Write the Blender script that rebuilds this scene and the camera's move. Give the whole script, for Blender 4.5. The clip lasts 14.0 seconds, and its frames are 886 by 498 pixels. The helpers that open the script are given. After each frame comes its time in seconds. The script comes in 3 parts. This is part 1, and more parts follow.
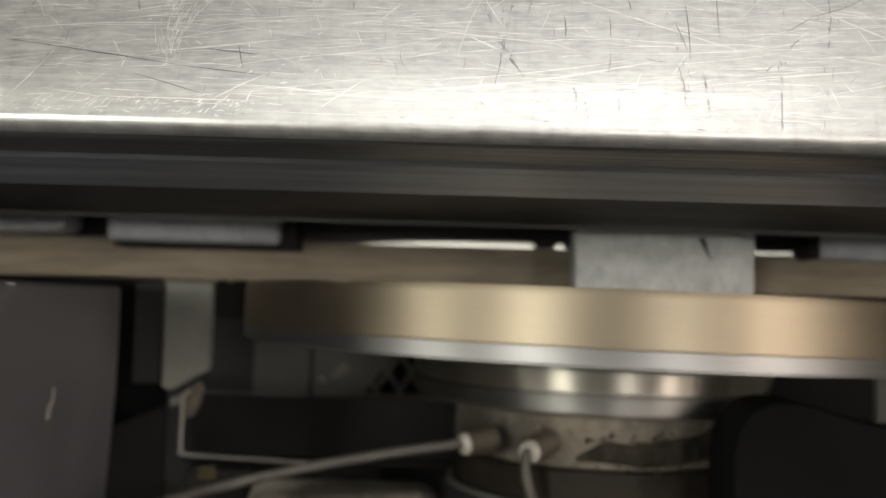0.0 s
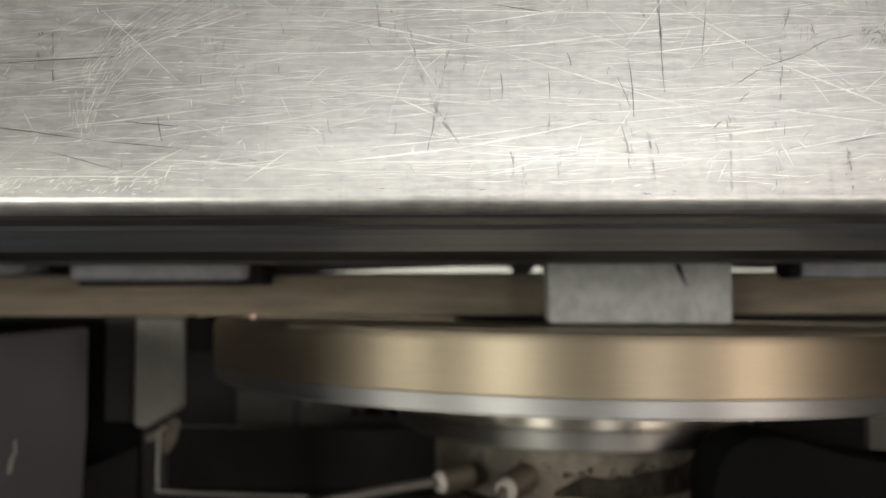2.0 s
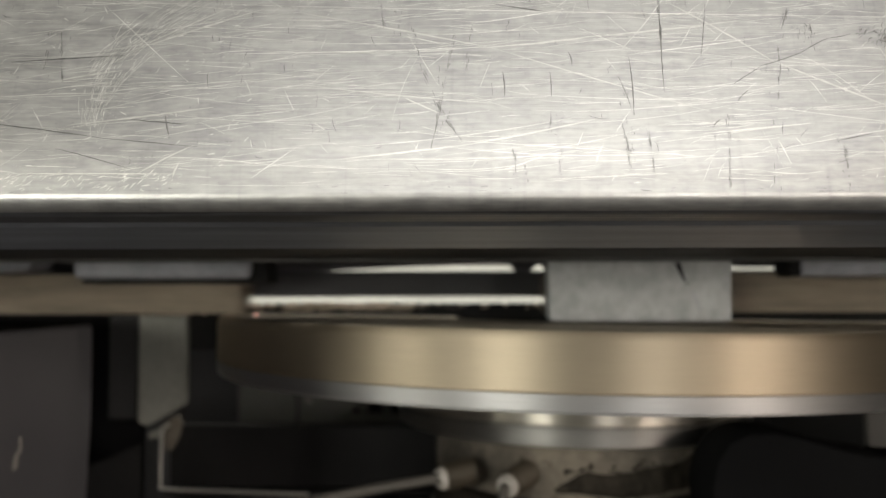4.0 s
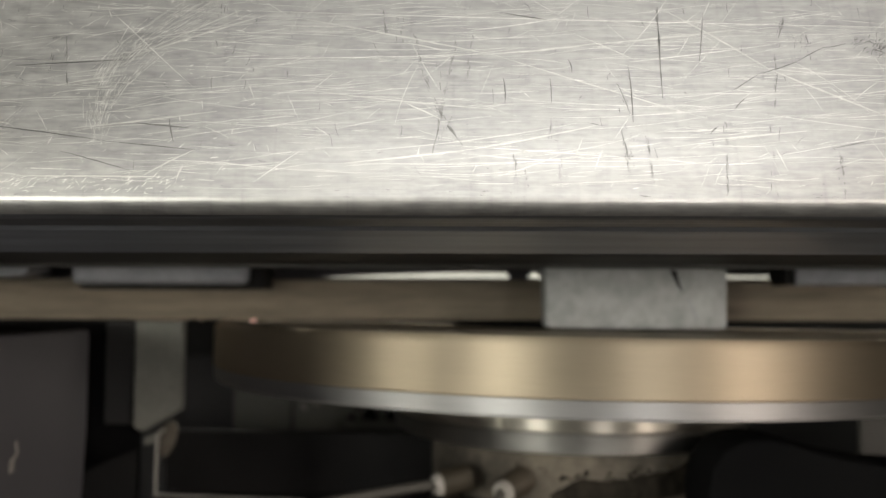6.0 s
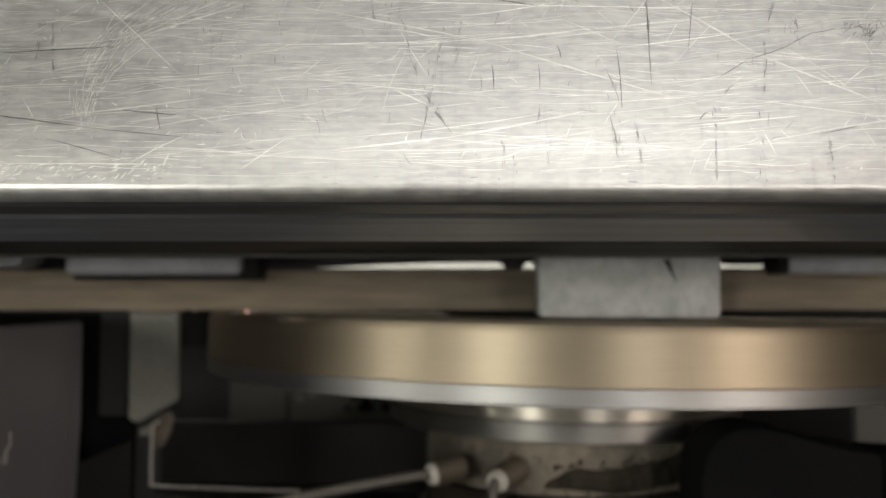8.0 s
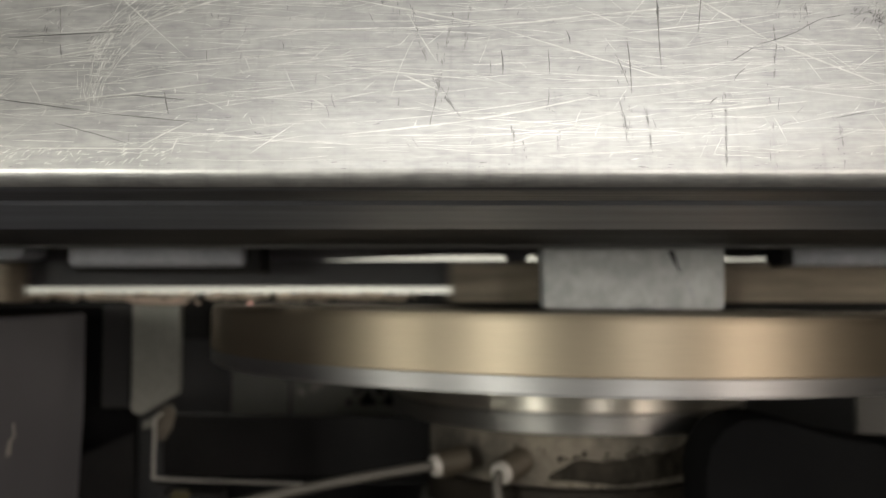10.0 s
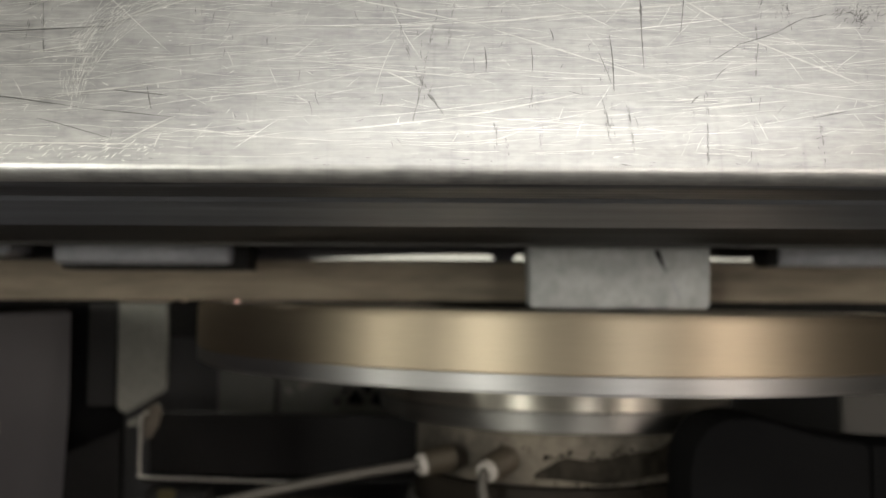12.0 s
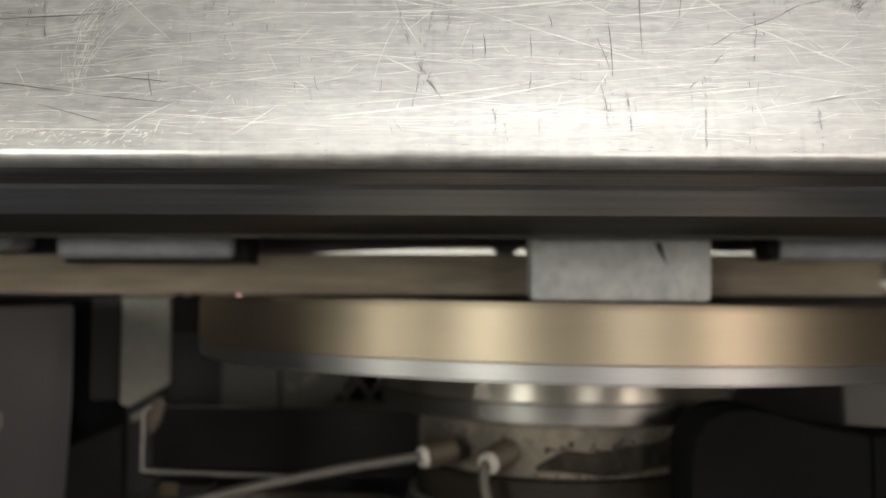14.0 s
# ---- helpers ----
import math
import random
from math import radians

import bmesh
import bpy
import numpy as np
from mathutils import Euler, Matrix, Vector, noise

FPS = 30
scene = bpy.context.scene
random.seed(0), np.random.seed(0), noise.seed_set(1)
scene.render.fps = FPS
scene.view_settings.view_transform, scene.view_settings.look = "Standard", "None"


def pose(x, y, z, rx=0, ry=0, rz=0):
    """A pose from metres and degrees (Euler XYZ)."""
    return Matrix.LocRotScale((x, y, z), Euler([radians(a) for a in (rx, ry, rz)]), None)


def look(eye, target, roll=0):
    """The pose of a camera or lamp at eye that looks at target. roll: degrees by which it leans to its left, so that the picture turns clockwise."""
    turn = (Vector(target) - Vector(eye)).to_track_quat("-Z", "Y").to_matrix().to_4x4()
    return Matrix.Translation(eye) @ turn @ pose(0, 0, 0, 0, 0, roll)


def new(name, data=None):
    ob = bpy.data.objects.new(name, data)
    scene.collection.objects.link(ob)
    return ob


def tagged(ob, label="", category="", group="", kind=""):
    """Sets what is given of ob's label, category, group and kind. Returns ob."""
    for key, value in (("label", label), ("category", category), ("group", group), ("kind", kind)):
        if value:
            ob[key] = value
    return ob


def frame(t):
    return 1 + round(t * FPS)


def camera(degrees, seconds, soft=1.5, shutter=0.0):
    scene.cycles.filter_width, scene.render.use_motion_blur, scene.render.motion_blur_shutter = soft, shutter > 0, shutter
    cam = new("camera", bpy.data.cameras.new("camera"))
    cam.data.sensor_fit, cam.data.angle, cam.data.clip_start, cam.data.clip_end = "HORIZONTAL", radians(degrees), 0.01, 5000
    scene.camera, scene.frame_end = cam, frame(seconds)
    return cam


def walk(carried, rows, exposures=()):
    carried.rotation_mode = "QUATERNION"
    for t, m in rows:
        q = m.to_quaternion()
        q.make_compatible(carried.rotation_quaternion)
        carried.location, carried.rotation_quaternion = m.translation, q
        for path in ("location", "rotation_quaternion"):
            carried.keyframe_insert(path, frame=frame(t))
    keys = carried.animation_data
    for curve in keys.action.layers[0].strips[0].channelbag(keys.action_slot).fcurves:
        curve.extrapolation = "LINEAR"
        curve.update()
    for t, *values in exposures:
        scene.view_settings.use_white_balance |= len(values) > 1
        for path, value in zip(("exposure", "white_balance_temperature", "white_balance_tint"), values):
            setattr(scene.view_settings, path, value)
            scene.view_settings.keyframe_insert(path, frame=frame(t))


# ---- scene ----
cam = camera(53.2, 14.0, shutter=0.5)
METRES, EYE, TILT, LEAN, TURN = 0.06, 1.0, 0.0, 0.0, 0.0
ROWS = [
    (0.0, 0.0, 0.0, 0.0, -0.1, 3.68, -1.56),
    (0.5, 0.0018, -0.014, -0.0016, -0.05, 3.44, -1.21),
    (0.7, 0.0018, -0.014, -0.0016, -0.05, 3.44, -1.21),
    (0.8, 0.0148, -0.0013, 0.0223, -0.02, 3.40, -1.11),
    (0.9, 0.0830, 0.0654, 0.1480, 0.15, 3.22, -0.60),
    (1.0, 0.1642, 0.1448, 0.2977, 0.35, 3.01, 0.01),
    (1.5, 0.2266, 0.1598, 0.3257, 0.31, 2.76, 0.1),
    (2.0, 0.2533, 0.1543, 0.3306, 0.26, 3.02, 0.15),
    (2.5, 0.2695, 0.114, 0.316, 0.17, 3.14, 0.25),
    (3.0, 0.2476, 0.1055, 0.312, 0.47, 3.03, 0.15),
    (5.5, 0.2368, 0.0827, 0.2996, -0.19, 3.42, 0.03),
    (6.0, 0.2161, 0.0724, 0.2884, -0.15, 3.67, -0.16),
    (6.5, 0.2042, 0.0806, 0.2851, -0.19, 3.62, -0.28),
    (7.0, 0.2239, 0.0653, 0.2741, -0.17, 3.56, -0.07),
    (7.5, 0.2304, 0.0775, 0.2574, -0.04, 3.36, 0.08),
    (8.0, 0.2543, 0.0822, 0.2656, -0.23, 3.21, 0.04),
    (10.5, 0.2086, 0.0953, 0.212, -0.4, 3.08, 0.01),
    (11.0, 0.2332, 0.0743, 0.2114, -0.64, 3.19, -0.07),
    (11.5, 0.2374, 0.0912, 0.1965, -0.8, 3.01, -0.19),
    (12.0, 0.2467, 0.0881, 0.204, -0.91, 3.12, -0.22),
    (12.5, 0.2264, 0.0954, 0.1606, -0.59, 2.97, -0.05),
    (13.0, 0.2439, 0.079, 0.1411, -0.5, 2.96, 0.18),
    (13.5, 0.2737, 0.0813, 0.1387, -0.62, 2.99, 0.11),
    (14.0, 0.262, 0.0782, 0.1435, -0.69, 3.18, -0.13),
]
walk(cam, [(t, pose(0, 0, EYE, TILT, LEAN, TURN) @ pose(METRES * x, METRES * y, METRES * z, 90 + pitch, roll, yaw)) for t, x, y, z, yaw, pitch, roll in ROWS],
     [(0.0, 0.27), (0.6, 0.24), (1.1, 0.03), (1.5, -0.03), (8.0, -0.01), (12.6, 0.0), (13.4, 0.12), (14.0, 0.16)])
cam.data.dof.use_dof = True
cam.data.dof.focus_distance = 0.205
cam.data.dof.aperture_fstop = 12.0

# ---- world and lamps ----
world = bpy.data.worlds.new("hall_air")
scene.world = world
world.use_nodes = True
world.node_tree.nodes["Background"].inputs[0].default_value = (0.9, 0.95, 1.0, 1)
world.node_tree.nodes["Background"].inputs[1].default_value = 0.05


def area_lamp(name, eye, target, sx, sy, watts, colour):
    data = bpy.data.lights.new(name, "AREA")
    data.shape, data.size, data.size_y, data.energy, data.color = "RECTANGLE", sx, sy, watts, colour
    ob = new(name, data)
    ob.matrix_world = look(eye, target)
    return ob


# unseen lights placed from the rim's highlights; fifth added to brighten its right side
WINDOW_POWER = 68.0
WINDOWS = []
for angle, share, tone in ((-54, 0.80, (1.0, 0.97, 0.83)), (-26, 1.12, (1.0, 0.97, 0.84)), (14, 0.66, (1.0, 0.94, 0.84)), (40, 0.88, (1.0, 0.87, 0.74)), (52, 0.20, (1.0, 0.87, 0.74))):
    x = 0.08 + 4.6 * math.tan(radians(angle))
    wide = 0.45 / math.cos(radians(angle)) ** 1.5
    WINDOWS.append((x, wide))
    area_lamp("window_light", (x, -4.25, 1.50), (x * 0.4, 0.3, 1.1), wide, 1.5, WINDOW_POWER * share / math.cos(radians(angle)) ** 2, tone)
# unseen lamp added to brighten the leaning plate
area_lamp("plate_fill_lamp", (0.38, -1.9, 2.8), (0.18, -0.6, 0.8), 2.0, 0.9, 38.0, (1.0, 0.97, 0.90))
# unseen lamp added so the rear wall shows bright through the gap
area_lamp("rear_wall_fill_lamp", (0.1, 2.0, 2.75), (0.1, 2.6, 1.0), 1.6, 0.5, 165.0, (1.0, 0.97, 0.83))


# ---- materials ----
def nodes_of(name):
    m = bpy.data.materials.new(name)
    m.use_nodes = True
    n, l = m.node_tree.nodes, m.node_tree.links
    return m, n, l, n["Principled BSDF"]


def surface(name, dark, light, rough, metal=0.0, scale=60.0, stretch=(1, 1, 1), bump=0.1, fine=600.0, rough_spread=0.12, aniso=0.0, tangent="", spec=0.5):
    """A worn surface: two scales of noise in colour, roughness and relief."""
    m, n, l, b = nodes_of(name)
    coord = n.new("ShaderNodeTexCoord")
    mapping = n.new("ShaderNodeMapping")
    mapping.inputs["Scale"].default_value = stretch
    l.new(coord.outputs["Object"], mapping.inputs[0])
    big, small = n.new("ShaderNodeTexNoise"), n.new("ShaderNodeTexNoise")
    big.inputs["Scale"].default_value, big.inputs["Detail"].default_value = scale, 6
    small.inputs["Scale"].default_value, small.inputs["Detail"].default_value = fine, 4
    l.new(mapping.outputs[0], big.inputs["Vector"])
    l.new(mapping.outputs[0], small.inputs["Vector"])
    mix = n.new("ShaderNodeMath")
    mix.operation, mix.inputs[1].default_value = "MULTIPLY_ADD", 0.35
    l.new(small.outputs[0], mix.inputs[0])
    half = n.new("ShaderNodeMath")
    half.operation, half.inputs[1].default_value = "MULTIPLY", 0.65
    l.new(big.outputs[0], half.inputs[0])
    l.new(half.outputs[0], mix.inputs[2])
    ramp = n.new("ShaderNodeValToRGB")
    ramp.color_ramp.elements[0].position, ramp.color_ramp.elements[1].position = 0.32, 0.68
    ramp.color_ramp.elements[0].color, ramp.color_ramp.elements[1].color = (*dark, 1), (*light, 1)
    l.new(mix.outputs[0], ramp.inputs[0])
    l.new(ramp.outputs[0], b.inputs["Base Color"])
    rr = n.new("ShaderNodeMapRange")
    rr.inputs["From Min"].default_value, rr.inputs["From Max"].default_value = 0.3, 0.7
    rr.inputs["To Min"].default_value, rr.inputs["To Max"].default_value = max(0.03, rough - rough_spread), min(1, rough + rough_spread)
    l.new(mix.outputs[0], rr.inputs["Value"])
    l.new(rr.outputs[0], b.inputs["Roughness"])
    b.inputs["Metallic"].default_value = metal
    b.inputs["Specular IOR Level"].default_value = spec
    if bump:
        bp = n.new("ShaderNodeBump")
        bp.inputs["Strength"].default_value, bp.inputs["Distance"].default_value = bump, 0.0006
        l.new(mix.outputs[0], bp.inputs["Height"])
        l.new(bp.outputs[0], b.inputs["Normal"])
    if aniso:
        b.inputs["Anisotropic"].default_value = aniso
        tan = n.new("ShaderNodeTangent")
        tan.direction_type, tan.axis = "RADIAL", tangent
        l.new(tan.outputs[0], b.inputs["Tangent"])
        b.inputs["Anisotropic Rotation"].default_value = 0.25
    return m


def brushed_steel(name):
    """Stainless sheet: fine lengthwise brushing, faint upright smears, blotches and pits."""
    m, n, l, b = nodes_of(name)
    coord = n.new("ShaderNodeTexCoord")

    def field(stretch, scale, detail, low, high):
        mp, tx, mr = n.new("ShaderNodeMapping"), n.new("ShaderNodeTexNoise"), n.new("ShaderNodeMapRange")
        mp.inputs["Scale"].default_value = stretch
        tx.inputs["Scale"].default_value, tx.inputs["Detail"].default_value = scale, detail
        mr.inputs["From Min"].default_value, mr.inputs["From Max"].default_value = low, high
        l.new(coord.outputs["Object"], mp.inputs[0])
        l.new(mp.outputs[0], tx.inputs["Vector"])
        l.new(tx.outputs[0], mr.inputs["Value"])
        return mr.outputs[0]

    def joined(op, a, b_, k=None):
        node = n.new("ShaderNodeMath")
        node.operation = op
        for i, v in enumerate((a, b_, k)):
            if isinstance(v, float):
                node.inputs[i].default_value = v
            elif v is not None:
                l.new(v, node.inputs[i])
        return node.outputs[0]

    brush = field((2, 60, 60), 14, 6, 0.3, 0.7)
    hair = field((5, 220, 220), 16, 3, 0.3, 0.7)
    smear = field((260, 9, 9), 3.0, 6, 0.55, 0.75)
    blotch = field((1, 1.6, 1.6), 190, 9, 0.25, 0.75)
    cloud = field((1, 1, 1), 30, 4, 0.3, 0.7)
    grain = field((0.4, 1.5, 1.5), 800, 5, 0.3, 0.7)
    pit = field((1, 1, 1.6), 900, 3, 0.70, 0.76)
    tone = joined("MULTIPLY_ADD", brush, 0.22, joined("MULTIPLY_ADD", hair, 0.14, joined("MULTIPLY_ADD", cloud, 0.16, joined("MULTIPLY_ADD", grain, 0.26, joined("MULTIPLY", blotch, 0.34)))))
    tone = joined("SUBTRACT", tone, joined("MULTIPLY", smear, 0.13))
    tone = joined("SUBTRACT", tone, joined("MULTIPLY", pit, 0.35))
    ramp = n.new("ShaderNodeValToRGB")
    ramp.color_ramp.elements[0].position, ramp.color_ramp.elements[1].position = 0.1, 0.8
    ramp.color_ramp.elements[0].color, ramp.color_ramp.elements[1].color = (0.25, 0.25, 0.258, 1), (0.44, 0.44, 0.44, 1)
    l.new(tone, ramp.inputs[0])
    l.new(ramp.outputs[0], b.inputs["Base Color"])
    l.new(joined("MULTIPLY_ADD", hair, 0.06, joined("MULTIPLY_ADD", blotch, 0.10, 0.318)), b.inputs["Roughness"])
    b.inputs["Metallic"].default_value = 1.0
    bp = n.new("ShaderNodeBump")
    bp.inputs["Strength"].default_value, bp.inputs["Distance"].default_value = 0.12, 0.0002
    l.new(joined("MULTIPLY_ADD", brush, 0.5, joined("MULTIPLY_ADD", hair, 0.35, blotch)), bp.inputs["Height"])
    l.new(bp.outputs[0], b.inputs["Normal"])
    return m


STEEL = brushed_steel("scratched_stainless")
LIP_STEEL = surface("folded_stainless", (0.225, 0.243, 0.285), (0.40, 0.425, 0.485), 0.5, 0.85, 18, (0.6, 14, 14), 0.1, 200)
# darker copy of the plate's steel: shade under the bend, plus streaks
SHADED_ROLL = surface("shaded_streaked_roll", (0.07, 0.073, 0.085), (0.33, 0.34, 0.38), 0.48, 1.0, 9, (1.0, 60, 60), 0.1, 40, 0.10)
FAINT = surface("dull_scratch", (0.47, 0.47, 0.46), (0.66, 0.66, 0.645), 0.38, 1.0, 500, bump=0)
SOFT_SCRATCH = surface("faint_scratch", (0.56, 0.56, 0.55), (0.82, 0.82, 0.80), 0.38, 1.0, 500, bump=0)
RUB = surface("grey_rub_mark", (0.12, 0.12, 0.12), (0.30, 0.30, 0.30), 0.45, 1.0, 700, bump=0)
SCRATCH = surface("bright_scratch", (0.60, 0.60, 0.59), (0.86, 0.86, 0.84), 0.40, 1.0, 300, bump=0)
GOUGE = surface("dark_gouge", (0.05, 0.05, 0.05), (0.13, 0.13, 0.13), 0.6, 0.5, 300, bump=0)
WORN_GOUGE = surface("worn_gouge", (0.05, 0.05, 0.05), (0.25, 0.25, 0.245), 0.55, 0.6, 420, bump=0)
DARK_STEEL = surface("matt_dark_steel", (0.010, 0.010, 0.011), (0.024, 0.024, 0.024), 0.75, 0.0, 30, (1, 6, 6), 0.15, 250, spec=0.2)
# shade beneath the hood is put into this dark colour
UNDERSIDE = surface("shaded_underside", (0.027, 0.026, 0.027), (0.066, 0.064, 0.066), 0.6, 0.0, 14, (0.5, 5, 5), 0.15, 250, spec=0.4)
# near-black without sheen: shade put into the colour of recessed parts
SHADE_BLACK = surface("sheenless_shade_steel", (0.010, 0.0095, 0.009), (0.022, 0.021, 0.019), 0.9, 0.0, 30, bump=0.1, spec=0.0)
# black metal, darkened further for the shade inside the machine
BLACK = surface("shaded_black_metal", (0.008, 0.008, 0.0085), (0.017, 0.0165, 0.017), 0.85, 0.0, 30, bump=0.1, spec=0.06)
GREY_PAINT = surface("grey_painted_metal", (0.064, 0.060, 0.068), (0.088, 0.084, 0.094), 0.55, 0.0, 18, bump=0.08)
SIDE_PAINT = surface("side_housing_paint", (0.092, 0.091, 0.102), (0.124, 0.122, 0.136), 0.42, 0.0, 18, bump=0.08)
# black motor cover; also the shade in the gap behind the housing
MOTOR_AND_GAP_BLACK = surface("matt_black_cover_and_gap", (0.0025, 0.0025, 0.003), (0.006, 0.006, 0.0065), 0.9, 0.0, 30, bump=0.1, spec=0.05)
END_PAINT = surface("end_panel_paint", (0.022, 0.021, 0.019), (0.040, 0.038, 0.034), 0.6, 0.0, 18, bump=0.08)
STRIP_PAINT = surface("strip_paint", (0.030, 0.030, 0.034), (0.050, 0.050, 0.056), 0.6, 0.0, 18, bump=0.08)
EDGE_STRIP = surface("edge_strip", (0.09, 0.09, 0.09), (0.15, 0.15, 0.148), 0.6, 0.1, 40, bump=0.1)
COVER_PAINT = surface("pale_cover_paint", (0.105, 0.107, 0.103), (0.165, 0.168, 0.16), 0.55, 0.0, 25, bump=0.1)
DARK_PAINT = surface("dark_grey_paint", (0.014, 0.014, 0.015), (0.026, 0.026, 0.027), 0.7, 0.0, 22, bump=0.08, spec=0.25)
BARE_EDGE = surface("bare_metal_edge", (0.28, 0.275, 0.26), (0.46, 0.45, 0.43), 0.5, 0.3, 60, bump=0.1)
ZINC = surface("zinc_plate", (0.12, 0.12, 0.108), (0.235, 0.235, 0.215), 0.5, 0.2, 30, bump=0.1)
PAD_GREY = surface("worn_grey_casting", (0.32, 0.335, 0.345), (0.60, 0.62, 0.63), 0.6, 0.1, 90, bump=0.05, fine=260)
PAD_PALE = surface("pale_worn_pad", (0.32, 0.335, 0.38), (0.50, 0.515, 0.57), 0.55, 0.1, 70, bump=0.05, fine=260)
GOLD = surface("bronze_rim", (0.53, 0.455, 0.35), (0.61, 0.53, 0.41), 0.56, 1.0, 8, (1, 1, 10), 0, 120, 0.03, 0.88, "Z")
SILVER = surface("turned_steel", (0.50, 0.50, 0.515), (0.63, 0.63, 0.64), 0.56, 1.0, 10, (1, 1, 10), 0, 150, 0.03, 0.9, "Z")
HUB_STEEL = surface("polished_flange", (0.56, 0.535, 0.485), (0.72, 0.69, 0.62), 0.42, 1.0, 10, (1, 1, 10), 0, 150, 0.03, 0.95, "Z")
DARK_PATCH = surface("mottled_dark_patch", (0.004, 0.0036, 0.003), (0.036, 0.031, 0.025), 0.85, 0.0, 110, bump=0.5, fine=250, spec=0.08)
STAINED = surface("stained_casting", (0.03, 0.026, 0.02), (0.17, 0.15, 0.125), 0.9, 0.0, 60, bump=0.5, fine=250)
DULL_STEEL = surface("dull_turned_steel", (0.30, 0.298, 0.29), (0.42, 0.415, 0.405), 0.52, 1.0, 10, (1, 1, 10), 0, 150, 0.03, 0.85, "Z")
COLLAR_STEEL = surface("dark_collar", (0.008, 0.007, 0.006), (0.026, 0.022, 0.018), 0.5, 0.0, 12, (1, 1, 8), 0.1, 150, spec=0.06)
WHEEL_TOP = surface("dull_wheel_face", (0.16, 0.135, 0.10), (0.27, 0.23, 0.18), 0.6, 0.8, 12, (1, 1, 1), 0, 150)
DUSTY = surface("dusty_casting", (0.026, 0.022, 0.018), (0.18, 0.157, 0.128), 0.85, 0.0, 24, bump=0.4, fine=200)
BROWN = surface("sensor_brown", (0.026, 0.021, 0.014), (0.075, 0.06, 0.042), 0.6, 0.2, 80)
NUT = surface("white_nylon", (0.27, 0.255, 0.235), (0.40, 0.38, 0.36), 0.5, 0.0, 80)
CABLE = surface("grey_cable", (0.046, 0.042, 0.038), (0.088, 0.081, 0.073), 0.6, 0.0, 120)
WOOD = surface("brown_board", (0.14, 0.114, 0.084), (0.33, 0.28, 0.22), 0.75, 0.0, 22, (1, 9, 9), 0.3, 120)
DUST = surface("wood_dust", (0.24, 0.20, 0.15), (0.70, 0.60, 0.51), 0.95, 0.0, 170, bump=0.6, fine=700)
SMEAR = surface("pale_smear", (0.30, 0.26, 0.21), (0.48, 0.43, 0.36), 0.8, 0.0, 60, (1, 9, 9))
PINK_DUST = surface("pink_dust", (0.40, 0.31, 0.25), (0.72, 0.58, 0.50), 0.95, 0.0, 200, bump=0.2)
YELLOW = surface("yellow_tag", (0.03, 0.025, 0.010), (0.075, 0.06, 0.016), 0.6, 0.0, 90)
PLASTER = surface("hall_plaster", (0.25, 0.25, 0.245), (0.32, 0.32, 0.31), 0.9, 0.0, 3, bump=0.05)
CEILING = surface("hall_ceiling", (0.36, 0.36, 0.36), (0.44, 0.44, 0.435), 0.9, 0.0, 3, bump=0.05)
CONCRETE = surface("hall_concrete", (0.12, 0.118, 0.116), (0.18, 0.178, 0.174), 0.8, 0.0, 3, bump=0.1)
PANE, pn, pl, pb = nodes_of("window_glass")
pb.inputs["Transmission Weight"].default_value, pb.inputs["Roughness"].default_value = 1.0, 0.02
# glow that imitates a beam's spot on the board's lower edge
glow, gn, gl, gb = nodes_of("light_spot_glow")
gb.inputs["Base Color"].default_value = (0.9, 0.5, 0.45, 1)
gb.inputs["Emission Color"].default_value = (1.0, 0.55, 0.45, 1)
gb.inputs["Emission Strength"].default_value = 0.8


# ---- mesh helpers ----
def part(name, bm, material, parent=None, label="", smooth=False):
    me = bpy.data.meshes.new(name)
    bmesh.ops.recalc_face_normals(bm, faces=bm.faces)
    bm.to_mesh(me)
    bm.free()
    me.materials.append(material)
    if smooth:
        for p in me.polygons:
            p.use_smooth = True
        me.set_sharp_from_angle(angle=radians(35))
    ob = new(name, me)
    if parent:
        ob.parent = parent
    if label:
        tagged(ob, label)
    return ob


def thing(name, label, category, kind="", group="", at=(0, 0, 0)):
    ob = new(name)
    ob.location = at
    return tagged(ob, label, category, group, kind)


def box(x0, x1, y0, y1, z0, z1, bevel=0.0, segments=2, bm=None):
    own = bmesh.new()
    bmesh.ops.create_cube(own, size=1)
    for v in own.verts:
        v.co = (x0 + (v.co.x + 0.5) * (x1 - x0), y0 + (v.co.y + 0.5) * (y1 - y0), z0 + (v.co.z + 0.5) * (z1 - z0))
    if bevel:
        bmesh.ops.bevel(own, geom=own.edges[:], offset=bevel, segments=segments, profile=0.5, affect="EDGES")
    return own


def prism(points, axis, a, b, bevel=0.0):
    """A closed outline of (u, v) pushed from a to b along an axis: x takes (y, z), y takes (x, z), z takes (x, y)."""
    bm = bmesh.new()
    order = {"x": lambda u, v, w: (w, u, v), "y": lambda u, v, w: (u, w, v), "z": lambda u, v, w: (u, v, w)}[axis]
    low = [bm.verts.new(order(u, v, a)) for u, v in points]
    high = [bm.verts.new(order(u, v, b)) for u, v in points]
    bm.faces.new(low)
    bm.faces.new(high)
    for i in range(len(points)):
        j = (i + 1) % len(points)
        bm.faces.new((low[i], low[j], high[j], high[i]))
    bmesh.ops.recalc_face_normals(bm, faces=bm.faces)
    if bevel:
        bmesh.ops.bevel(bm, geom=bm.edges[:], offset=bevel, segments=2, profile=0.5, affect="EDGES")
    return bm


